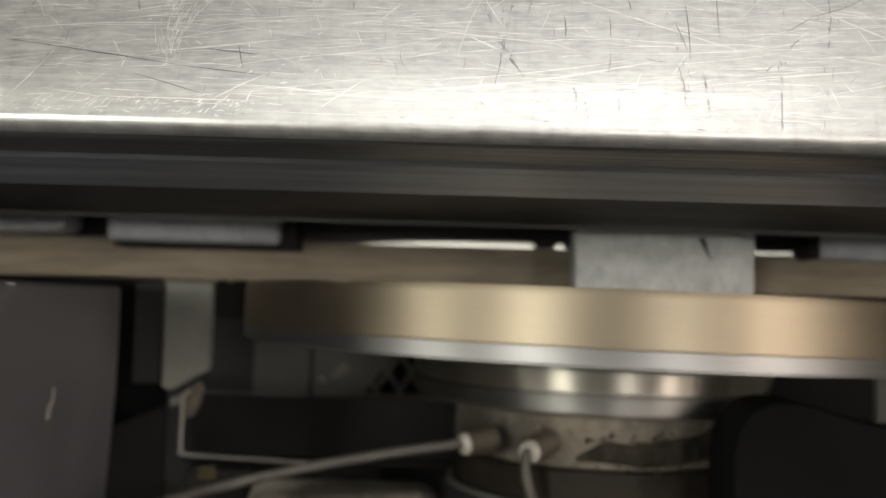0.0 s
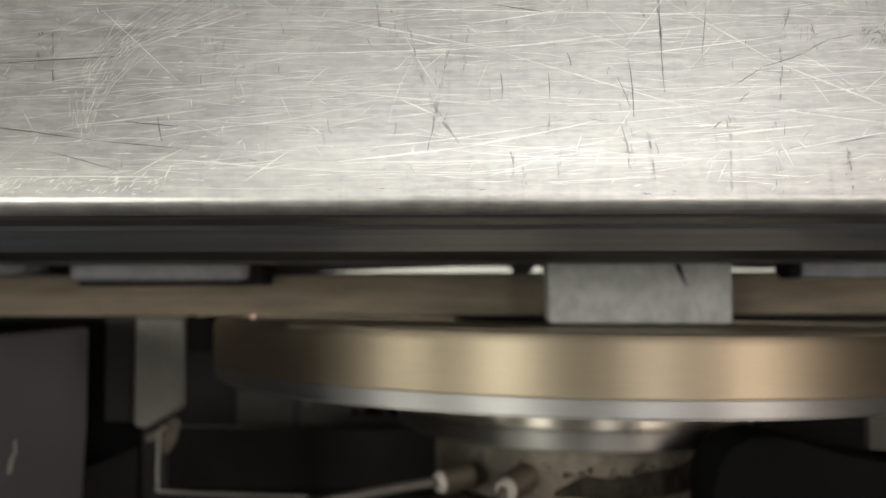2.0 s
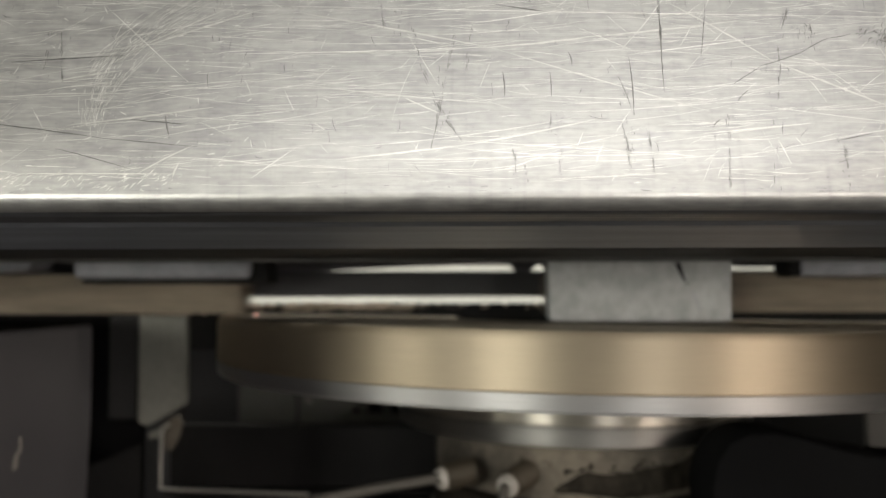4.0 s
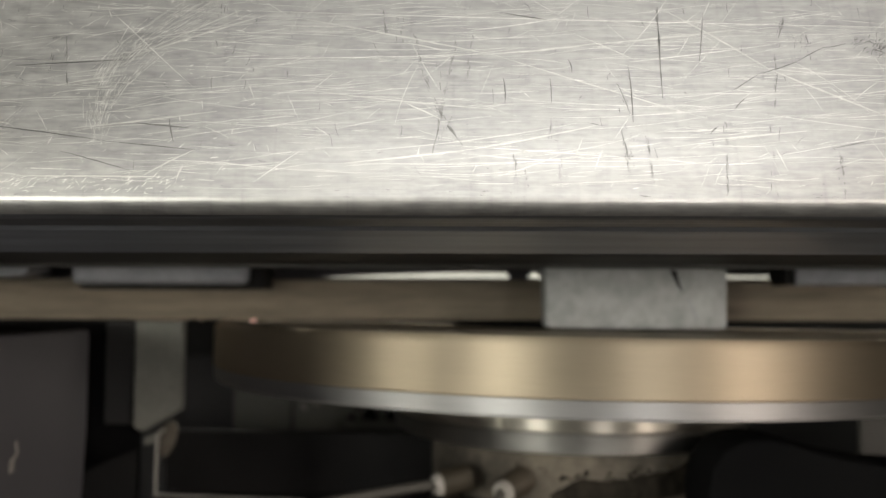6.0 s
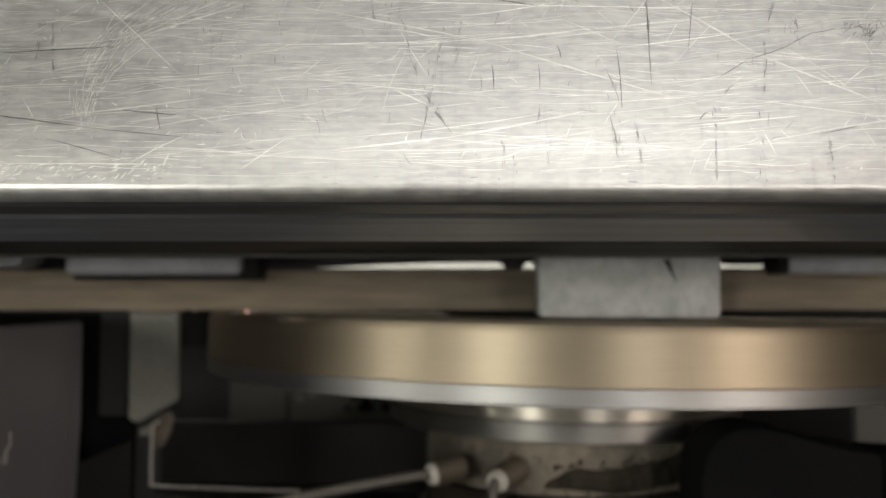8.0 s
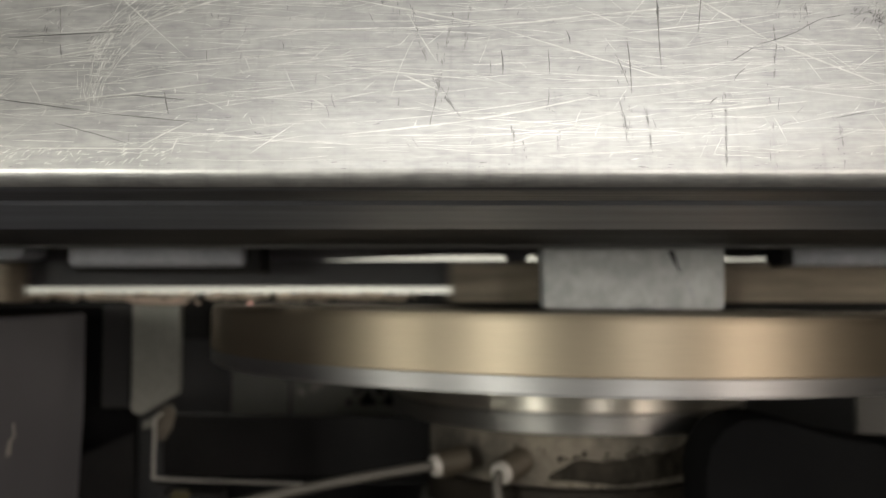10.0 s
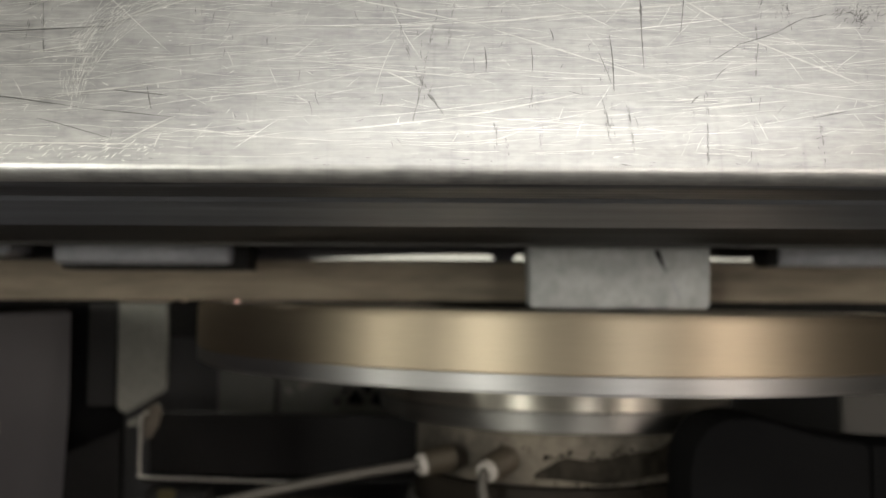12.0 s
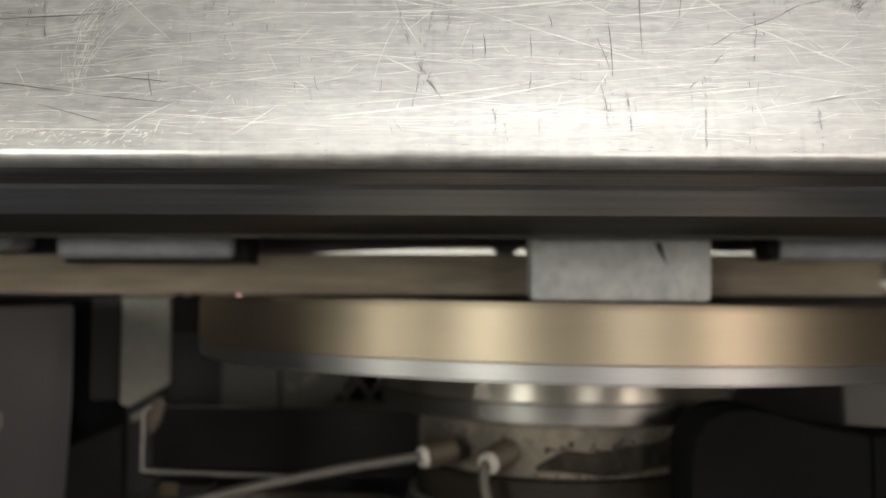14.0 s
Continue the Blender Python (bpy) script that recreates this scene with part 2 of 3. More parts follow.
def turned(profile, steps=160):
    """A closed profile of (radius, z) turned round the z axis."""
    bm = bmesh.new()
    rings = []
    for i in range(steps):
        a = 2 * math.pi * i / steps
        rings.append([bm.verts.new((r * math.cos(a), r * math.sin(a), z)) for r, z in profile])
    for i in range(steps):
        p, q = rings[i], rings[(i + 1) % steps]
        for k in range(len(profile)):
            m = (k + 1) % len(profile)
            bm.faces.new((p[k], q[k], q[m], p[m]))
    return bm


def tube(points, radius, sides=12):
    """A round cable through smooth points."""
    pts = [Vector(p) for p in points]
    path = []
    for i in range(len(pts) - 1):
        p0, p1, p2, p3 = pts[max(0, i - 1)], pts[i], pts[i + 1], pts[min(len(pts) - 1, i + 2)]
        for k in range(8):
            t = k / 8
            path.append(0.5 * (2 * p1 + (p2 - p0) * t + (2 * p0 - 5 * p1 + 4 * p2 - p3) * t * t + (3 * p1 - p0 - 3 * p2 + p3) * t ** 3))
    path.append(pts[-1])
    bm = bmesh.new()
    rings = []
    for i, p in enumerate(path):
        d = (path[min(i + 1, len(path) - 1)] - path[max(i - 1, 0)]).normalized()
        side = d.cross(Vector((0.13, 0.2, 1))).normalized()
        up = side.cross(d)
        rings.append([bm.verts.new(p + radius * (math.cos(2 * math.pi * k / sides) * side + math.sin(2 * math.pi * k / sides) * up)) for k in range(sides)])
    for a, b in zip(rings, rings[1:]):
        for k in range(sides):
            bm.faces.new((a[k], a[(k + 1) % sides], b[(k + 1) % sides], b[k]))
    bm.faces.new(rings[0])
    bm.faces.new(rings[-1])
    return bm


def placed(bm, m):
    bm.transform(m)
    return bm


# ---- the hall ----
def hall():
    x0, x1, y0, y1, h, w = -7.2, 7.2, -4.3, 3.2, 2.9, 0.15
    tagged(part("floor", box(x0 - w, x1 + w, y0 - w, y1 + w, -0.15, 0), CONCRETE), "grey concrete hall floor under the machine", "floor", kind="structure")
    tagged(part("ceiling", box(x0 - w, x1 + w, y0 - w, y1 + w, h, h + w), CEILING), "pale plain ceiling of the hall", "ceiling", kind="structure")
    tagged(part("wall_north", box(x0, x1, y1, y1 + w, 0, h), PLASTER), "pale plaster wall behind the machine", "wall", kind="structure")
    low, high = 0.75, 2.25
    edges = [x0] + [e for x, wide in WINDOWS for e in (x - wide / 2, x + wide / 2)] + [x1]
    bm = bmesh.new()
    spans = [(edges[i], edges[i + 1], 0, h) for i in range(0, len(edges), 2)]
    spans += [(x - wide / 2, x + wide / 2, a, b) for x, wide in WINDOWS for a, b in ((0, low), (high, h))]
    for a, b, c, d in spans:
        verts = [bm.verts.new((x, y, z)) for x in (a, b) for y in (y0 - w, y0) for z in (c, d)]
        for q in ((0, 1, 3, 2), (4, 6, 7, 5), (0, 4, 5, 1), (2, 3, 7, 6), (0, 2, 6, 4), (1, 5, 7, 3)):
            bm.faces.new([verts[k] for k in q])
    tagged(part("wall_south", bm, PLASTER), "plain wall facing the machine, with five added window openings", "wall", kind="structure")
    # unseen window frames added around those lights
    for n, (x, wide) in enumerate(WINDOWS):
        win = thing("window_%d" % (n + 1), "tall narrow unseen window added around a light, grey frame", "window", kind="structure")
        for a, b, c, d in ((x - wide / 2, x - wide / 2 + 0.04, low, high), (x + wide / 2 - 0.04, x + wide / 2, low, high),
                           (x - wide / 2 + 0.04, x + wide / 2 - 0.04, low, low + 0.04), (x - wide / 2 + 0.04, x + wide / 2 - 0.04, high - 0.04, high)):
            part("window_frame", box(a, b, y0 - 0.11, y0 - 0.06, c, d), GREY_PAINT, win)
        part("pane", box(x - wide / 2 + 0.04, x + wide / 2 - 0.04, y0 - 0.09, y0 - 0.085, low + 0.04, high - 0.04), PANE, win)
    tagged(part("wall_west", box(x0 - w, x0, y0 - w, y1 + w, 0, h), PLASTER), "plain wall at the hall's end", "wall", kind="structure")
    tagged(part("wall_east", box(x1, x1 + w, y0 - w, y1 + w, 0, h), PLASTER), "plain wall at the hall's end", "wall", kind="structure")


def beds():
    """Supports that carry the boards to and from the wheel."""
    for name, x0, x1 in (("infeed_bed", -7.0, -0.36), ("outfeed_bed", 0.42, 7.0)):
        bed = thing(name, "long dark steel bed that carries the boards", "machine bed")
        part("rail", box(x0, x1, 0.448, 0.466, 0.985, 1.0100, 0.001), DARK_STEEL, bed)
        for k in range(4):
            x = x0 + 0.25 + (x1 - x0 - 0.5) * k / 3
            part("leg", box(x - 0.02, x + 0.02, 0.447, 0.467, 0.0, 0.985, 0.001), DARK_STEEL, bed)


# ---- the upper hood with its scratched front plate ----
LEAN_BACK = radians(16.7)
HALF = 0.62


def on_plate(u, s, off=0.0):
    """A place on the plate: u along it, s up it; near its lower edge it curls under."""
    curl = 4.7 * max(0.0, 0.012 - s) ** 2
    return Vector((u, 0.2 + curl + s * math.sin(LEAN_BACK) - off * math.cos(LEAN_BACK), 1.0445 + s * math.cos(LEAN_BACK) + off * math.sin(LEAN_BACK)))


def scratch_strip(bm, u0, s0, u1, s1, wide, bow=0.0, steps=7, off=0.00006):
    a, b = Vector((u0, s0)), Vector((u1, s1))
    d = (b - a).normalized()
    side = Vector((-d.y, d.x))
    rows = []
    for i in range(steps + 1):
        t = i / steps
        p = a.lerp(b, t) + side * (bow * 4 * t * (1 - t) + random.uniform(-0.12, 0.12) * wide)
        w = wide * (0.25 + 0.75 * math.sin(math.pi * min(0.97, max(0.03, t)))) * random.uniform(0.7, 1.1) / 2
        rows.append((bm.verts.new(on_plate(*(p + side * w), off)), bm.verts.new(on_plate(*(p - side * w), off))))
    for (p, q), (r, s) in zip(rows, rows[1:]):
        bm.faces.new((p, q, s, r))


def hood():
    top = thing("machine_hood", "stainless steel hood with scratched leaning front and folded lower edge", "machine hood")
    # sheet profile: leaning plate, rolled bend, stepped underside flange
    outer = [on_plate(0, s)[1:] for s in (0.22, 0.11, 0.05, 0.02, 0.012, 0.009, 0.006, 0.003, 0.0, -0.003)]
    c = (0.2043, 1.0410)
    outer += [(c[0] + 0.0042 * math.cos(a), c[1] + 0.0042 * math.sin(a)) for a in [radians(d) for d in range(176, 277, 12)]]
    outer += [(0.2180, 1.0366), (0.2305, 1.0376)]
    inner = [(y + 0.002, z + 0.0012) for y, z in reversed(outer)]
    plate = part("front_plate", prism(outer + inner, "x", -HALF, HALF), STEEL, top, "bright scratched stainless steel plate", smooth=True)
    # faces under the bend take the steel with shade in its colour
    plate.data.materials.append(SHADED_ROLL)
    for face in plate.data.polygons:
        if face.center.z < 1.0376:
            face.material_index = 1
    flange = [(0.2308, 1.0377), (0.2325, 1.0366), (0.2560, 1.0322), (0.2575, 1.0326), (0.2575, 1.0415), (0.2308, 1.0415)]
    part("flange", prism(flange, "x", -HALF, HALF), LIP_STEEL, top, "dull grey folded flange")
    part("underside", box(-HALF, HALF, 0.2580, 0.352, 1.0332, 1.05, 0.0008), UNDERSIDE, top, "underside darkened for the shade beneath the hood")
    part("top_cover", box(-HALF, HALF, 0.2700, 0.56, 1.2450, 1.2600, 0.001), LIP_STEEL, top)
    part("rear_edge_strip", box(-HALF, HALF, 0.3525, 0.3560, 1.0322, 1.0420, 0.0005), EDGE_STRIP, top, "thin grey edge strip")
    for x0, x1 in ((-HALF - 0.003, -HALF - 0.0002), (HALF + 0.0002, HALF + 0.003)):
        part("end_plate", prism([(0.2060, 1.0390), (0.5200, 1.0390), (0.5600, 1.2600), (0.2670, 1.2600)], "x", x0, x1), LIP_STEEL, top)
    rng = random.Random(7)
    random.seed(11)
    # the plate's boldest scratches, in millimetres along it and up it
    bright = ((-39.0, 45.5, 120.0, 41.3), (20.0, 40.0, 43.4, 44.1), (57.1, 31.4, 91.1, 36.3), (-28.9, 0.3, -19.0, 7.9), (-67.2, 46.0, -44.9, 24.5), (-42.4, 31.9, 24.5, 33.5))
    faint = ((-19.4, 42.9, 25.8, 33.1), (25.8, 33.1, 73.9, 16.5), (67.5, 45.2, 89.6, 29.7), (89.6, 29.7, 115.8, 17.0), (24.5, 33.5, 50.9, 36.7), (49.6, 36.3, 83.0, 40.4),
             (-18.3, 23.6, 24.2, 18.8), (-53.9, 1.6, -42.1, 8.4), (-82.0, 1.6, -47.0, 1.4), (-8.6, 5.0, 17.7, 8.1), (17.7, 8.1, 49.6, 15.0), (62.2, 13.0, 91.5, 14.7),
             (72.1, 10.9, 96.4, 13.4), (5.0, 20.1, 12.7, 16.2), (-44.9, 4.5, -46.2, 0.7), (-60.8, 32.1, -28.8, 44.2), (-57.0, 34.0, -35.0, 45.6),
             (-77.5, 24.3, -60.4, 27.6), (-71.1, 13.5, -38.4, 18.0), (-100.1, 2.3, -92.3, 13.2))
    for rows, material, thin, thick in ((bright, SCRATCH, 0.00016, 0.00030), (faint, FAINT, 0.00028, 0.00055)):
        for row in rows:
            bm = bmesh.new()
            scratch_strip(bm, *(v / 1000 for v in row), rng.uniform(thin, thick), rng.uniform(-0.0004, 0.0004), 24)
            part("scratch", bm, material, plate)
    dark = ((-102.8, 15.9, -62.5, 10.2), (-62.5, 10.2, -41.4, 8.0), (-72.9, 7.7, -55.3, 2.5), (-86.7, 29.9, -60.7, 31.6), (-49.2, 15.8, -47.7, 10.1), (-56.7, 14.8, -44.5, 13.6),
            (26.0, 45.3, 38.7, 43.0), (27.4, 27.0, 27.6, 20.4), (38.3, 27.0, 38.4, 20.4), (53.9, 25.7, 56.4, 17.4), (56.7, 30.6, 56.8, 15.5), (65.0, 46.8, 64.2, 21.7),
            (75.8, 45.1, 73.4, 30.5), (80.1, 23.5, 87.5, 28.5), (87.3, 28.4, 97.3, 32.0), (96.9, 31.8, 103.7, 35.7), (103.3, 35.5, 108.9, 36.7), (80.5, 18.7, 83.5, 22.0),
            (101.8, 9.0, 109.9, 10.8), (42.8, 32.2, 43.5, 28.4), (74.4, 12.5, 76.3, 14.4), (57.2, -2.7, 59.6, -2.9))
    for row in dark:
        bm = bmesh.new()
        scratch_strip(bm, *(v / 1000 for v in row), rng.uniform(0.00018, 0.00034), rng.uniform(-0.0003, 0.0003), 16, 0.00007)
        part("gouge", bm, GOUGE if abs(row[2] - row[0]) > abs(row[3] - row[1]) else WORN_GOUGE, plate)
    # soft grey rub marks, each a trail of short broken strokes
    rubbed = ((6.4, 39.3, 8.5, 28.6), (8.5, 28.6, 12.1, 19.1), (12.1, 19.1, 17.1, 10.5), (16.4, 37.7, 14.6, 27.1), (14.6, 27.1, 11.5, 9.1), (95.3, 45.0, 91.6, 32.7), (92.0, 34.2, 90.0, 20.8),
              (103.3, 8.6, 103.2, -1.7), (78.0, 16.5, 77.0, -1.6), (38.3, 17.5, 37.8, 11.8), (40.4, 8.2, 39.5, 2.0), (29.4, 7.6, 29.5, 0.7), (32.1, 4.1, 32.6, 0.0), (20.6, 39.2, 18.9, 27.1),
              (64.3, 46.8, 64.7, 35.9), (-76.1, 38.3, -73.9, 24.7), (54.1, 15.2, 55.2, 4.0), (59.6, 12.3, 60.6, 1.2), (-1.5, 47.2, -0.3, 39.4))
    bm = bmesh.new()
    for row in rubbed:
        a, b = Vector(row[:2]) / 1000, Vector(row[2:]) / 1000
        for i in range(int((b - a).length / 0.0007)):
            t = rng.random()
            p = a.lerp(b, t) + Vector((rng.gauss(0, 0.00022), rng.gauss(0, 0.00012)))
            q = p + (b - a).normalized() * rng.uniform(0.0006, 0.0026)
            scratch_strip(bm, *p, *q, rng.uniform(0.00008, 0.00024), 0, 4, 0.00006)
    tagged(part("rubbing", bm, RUB, plate, "soft grey rub marks"), kind="stuff")
    # the countless fine ones
    bm = bmesh.new()
    fine = bmesh.new()
    for i in range(1500):
        u, s = rng.uniform(-0.15, 0.17), rng.uniform(-0.001, 0.075)
        flat = rng.random() < 0.80
        a = rng.gauss(0.03, 0.09) if flat else rng.choice((1, -1)) * rng.uniform(0.25, 1.3)
        ln = rng.uniform(0.003, 0.016) if rng.random() < 0.75 else rng.uniform(0.016, 0.055)
        ln *= 1.0 if flat else 0.45
        u1, s1 = u + ln * math.cos(a), s + ln * math.sin(a)
        if -0.001 < s1 < 0.08:
            scratch_strip(fine, u, s, u1, s1, rng.uniform(0.00005, 0.00015), rng.uniform(-0.0008, 0.0008) * ln / 0.02, 8, 0.00004)
    tagged(part("fine_scratching", fine, SOFT_SCRATCH, plate), kind="stuff")
    # sweeping scuffs where something rubbed in an arc
    arc = bmesh.new()
    for i in range(210):
        q0, dq = rng.uniform(-0.1, 0.9), rng.uniform(0.02, 0.20)
        off_u, off_s, drift = rng.gauss(0, 0.0023), rng.gauss(0, 0.0016), rng.gauss(0, 0.006)
        for k in range(3):
            spots = []
            for q in (q0 + dq * k / 3, q0 + dq * (k + 1) / 3):
                spots += [-0.0651 + 0.0226 * max(0.0, q) ** 2.5 + off_u * (0.6 + q) + drift * (q - q0), 0.0152 + 0.0323 * q + off_s]
            scratch_strip(arc, *spots, rng.uniform(0.00004, 0.00016), 0, 3, 0.00005)
    tagged(part("arc_scuffing", arc, SOFT_SCRATCH, plate, "pale scuffs swept in an arc"), kind="stuff")
    for i in range(110):
        u, s = rng.uniform(-0.12, -0.03), rng.uniform(0.0, 0.05)
        a, ln = rng.gauss(0.6, 0.6), rng.uniform(0.0006, 0.0024)
        scratch_strip(bm, u, s, u + ln * math.cos(a), s + ln * math.sin(a), rng.uniform(0.00006, 0.00022), 0, 4, 0.00005)
    for i in range(230):
        u = rng.uniform(-0.15, -0.045) if rng.random() < 0.95 else rng.uniform(-0.045, 0.15)
        s = rng.uniform(-0.0026, 0.0014)
        a, ln = rng.uniform(0.0, 1.0), rng.uniform(0.0004, 0.0020)
        scratch_strip(bm, u, s, u + ln * math.cos(a), s + ln * math.sin(a), rng.uniform(0.00006, 0.0002), 0, 4, 0.00005)
    tagged(part("scuffing", bm, SCRATCH, plate), kind="stuff")
    bm = bmesh.new()
    for i in range(190):
        u, s = rng.uniform(-0.15, 0.17), rng.uniform(-0.001, 0.075)
        a = math.pi / 2 + rng.gauss(0, 0.25) if rng.random() < 0.7 else rng.uniform(0, 3.1)
        ln = rng.uniform(0.0004, 0.004)
        scratch_strip(bm, u, s, u + ln * math.cos(a), s + ln * math.sin(a), rng.uniform(0.00005, 0.00013), rng.uniform(-0.0003, 0.0003), 5, 0.00008)
    # dashed upright rub marks
    for u0, s0, high in ((0.0975, 0.036, 0.004), (0.1000, 0.035, 0.005), (0.0875, 0.006, 0.012), (-0.022, 0.034, 0.012), (0.003, 0.044, 0.008), (-0.040, 0.040, 0.008), (0.056, 0.012, 0.010), (0.013, 0.020, 0.010), (-0.078, 0.036, 0.012)):
        for i in range(13):
            u, s = u0 + rng.gauss(0, 0.0007), s0 + rng.uniform(-1, 1) * high
            ln = rng.uniform(0.0004, 0.0022)
            scratch_strip(bm, u, s, u + rng.gauss(0, 0.0001), s + ln, rng.uniform(0.00005, 0.00014), 0, 4, 0.00008)
    # a scribbled dark patch
    for i in range(46):
        u, s = 0.1165 + rng.gauss(0, 0.0026), 0.0362 + rng.gauss(0, 0.0016)
        a, ln = rng.gauss(0.9, 0.5), rng.uniform(0.0008, 0.003)
        scratch_strip(bm, u, s, u + ln * math.cos(a), s + ln * math.sin(a), rng.uniform(0.00008, 0.0002), 0.0003, 5, 0.00008)
    # little hooked dents
    for i in range(26):
        u, s, a, ln = rng.uniform(-0.13, 0.14), rng.uniform(0.002, 0.06), rng.uniform(0, 6.28), rng.uniform(0.0006, 0.0016)
        for k in range(rng.choice((2, 3, 3))):
            u1, s1 = u + ln * math.cos(a), s + ln * math.sin(a)
            scratch_strip(bm, u, s, u1, s1, rng.uniform(0.00007, 0.00016), 0.0001, 4, 0.00008)
            u, s, a = u1, s1, a + rng.choice((-1, 1)) * rng.uniform(0.3, 1.1)
    # nicks along the rolled edge
    for i in range(24):
        u, s, ln = rng.uniform(-0.14, 0.15), rng.uniform(-0.0034, -0.0014), rng.uniform(0.0003, 0.0018)
        scratch_strip(bm, u, s, u + ln, s + rng.gauss(0, 0.0001), rng.uniform(0.00006, 0.00018), 0, 4, 0.00008)
    tagged(part("pitting", bm, GOUGE, plate), kind="stuff")


# ---- pads hanging over the board's path ----
def pads():
    bar = thing("pad_bar", "dark steel bar that carries the hold-down pads", "bar")
    part("bar_body", box(-HALF, HALF, 0.388, 0.465, 1.0462, 1.0600, 0.001), SHADE_BLACK, bar)
    pad = thing("hold_down_pad", "pale grey cast pad hanging in front of the board", "pad", group="hold-down pads")
    part("pad_body", prism([(0.0588, 1.0089), (0.0605, 1.0077), (0.0980, 1.0074), (0.1358, 1.0074), (0.1376, 1.0084), (0.1382, 1.0460), (0.0582, 1.0460)], "y", 0.390, 0.406, 0.0010), PAD_GREY, pad, smooth=True)
    part("gash", prism([(0.1128, 1.0330), (0.1156, 1.0330), (0.1174, 1.0262), (0.1190, 1.0228), (0.1164, 1.0262)], "y", 0.3896, 0.392), DARK_STEEL, pad, "dark gash in the casting")
    part("scar", prism([(0.1203, 1.0205), (0.1210, 1.0205), (0.1246, 1.0120), (0.1238, 1.0120)], "y", 0.3897, 0.392), PAD_PALE, pad, "pale scrape")
    pad = thing("hold_down_pad", "grey rounded rubber-like pad above the boards", "pad", group="hold-down pads")
    part("pad_body", box(-0.1610, -0.0780, 0.420, 0.445, 1.0272, 1.0460, 0.003, 3), PAD_PALE, pad, smooth=True)
    # dark strip that stands in for shade under the pad's nose
    part("pad_base", box(-0.1590, -0.0710, 0.426, 0.450, 1.0250, 1.0460, 0.001), DARK_STEEL, pad)
    pad = thing("hold_down_pad", "grey flat pad above the boards", "pad", group="hold-down pads")
    part("pad_body", box(0.1840, 0.2900, 0.430, 0.455, 1.0278, 1.0460, 0.0015, 2), PAD_PALE, pad, smooth=True)
    part("pad_base", box(0.1785, 0.1840, 0.430, 0.452, 1.0278, 1.0460, 0.001), DARK_STEEL, pad)
    pad = thing("hold_down_pad", "grey chipped pad above the boards", "pad", group="hold-down pads")
    part("pad_body", prism([(-0.2800, 1.0300), (-0.1900, 1.0310), (-0.1850, 1.0330), (-0.1850, 1.0460), (-0.2800, 1.0460)], "y", 0.430, 0.455, 0.001), PAD_PALE, pad)


# ---- rails behind the boards ----
def rails():
    rail = thing("rear_guide", "dark steel guide behind the boards, dusty along its lower rail", "guide rail")
    part("upper_beam", box(-0.60, 0.60, 0.4700, 0.4800, 1.0184, 1.0319, 0.0004), STRIP_PAINT, rail)
    part("lower_rail", box(-0.60, 0.60, 0.486, 0.500, 0.9900, 1.0149, 0.0006), DARK_STEEL, rail)
    bm = bmesh.new()
    rng = random.Random(3)
    for i in range(620):
        x = rng.uniform(-0.35, 0.0) if rng.random() < 0.75 else rng.uniform(0.0, 0.35)
        r = rng.uniform(0.0006, 0.0022) if x < 0 else rng.uniform(0.0003, 0.0010)
        own = bmesh.ops.create_icosphere(bm, subdivisions=1, radius=r)
        dx, dz, sx = x, 1.0129 + rng.uniform(-0.0012, 0.0018), rng.uniform(1, 2.6)
        for v in own["verts"]:
            v.co = (v.co.x * sx + dx, v.co.y * 0.6 + 0.4857, v.co.z * 0.7 + dz)
    tagged(part("dust", bm, DUST, rail, "caked pale dust"), kind="stuff")
    for x in (-0.58, 0.58):
        part("post", box(x - 0.015, x + 0.015, 0.4805, 0.4855, 0.8695, 1.0300, 0.0005), DARK_STEEL, rail)
    top = thing("rear_top_beam", "dark beam over the rear light gap", "beam")
    part("beam", box(-HALF, HALF, 0.4720, 0.490, 1.0353, 1.06, 0.0004), GREY_PAINT, top)
    # wedge added so the gap's light fades towards its left end
    part("wedge", prism([(-0.080, 1.0353), (-0.080, 1.0312), (-0.050, 1.0321), (-0.015, 1.0338), (0.030, 1.0352)], "y", 0.4720, 0.476), GREY_PAINT, top)
    part("sag", prism([(0.1612, 1.0353), (0.1632, 1.0345), (0.1700, 1.0337), (0.1800, 1.0336), (0.1885, 1.0339), (0.1935, 1.0346), (0.1953, 1.0353)], "y", 0.4724, 0.478), GREY_PAINT, top)
    # stops that break the light gap
    for x0, x1 in ((-0.60, -0.075), (0.0475, 0.0620), (0.0650, 0.1610), (0.1955, 0.60)):
        low = [(x0 + 0.009 * (1 - math.cos(a)), 1.0353 - 0.0041 * math.sin(a)) for a in (0.0, 0.3, 0.6, 0.9, 1.2, 1.57)]
        high = [(x1 - 0.009 * (1 - math.cos(a)), 1.0353 - 0.0041 * math.sin(a)) for a in (1.57, 1.2, 0.9, 0.6, 0.3, 0.0)]
        part("stop", prism(low + high if x1 - x0 > 0.02 else [(x0, 1.0353), (x0 + 0.004, 1.0312), (x1 - 0.004, 1.0312), (x1, 1.0353)], "y", 0.4722, 0.482), GREY_PAINT, top)


# ---- the wheel ----
CENTRE = (0.078, 0.465)
RADIUS, WHEEL_Z = 0.177, 0.9803


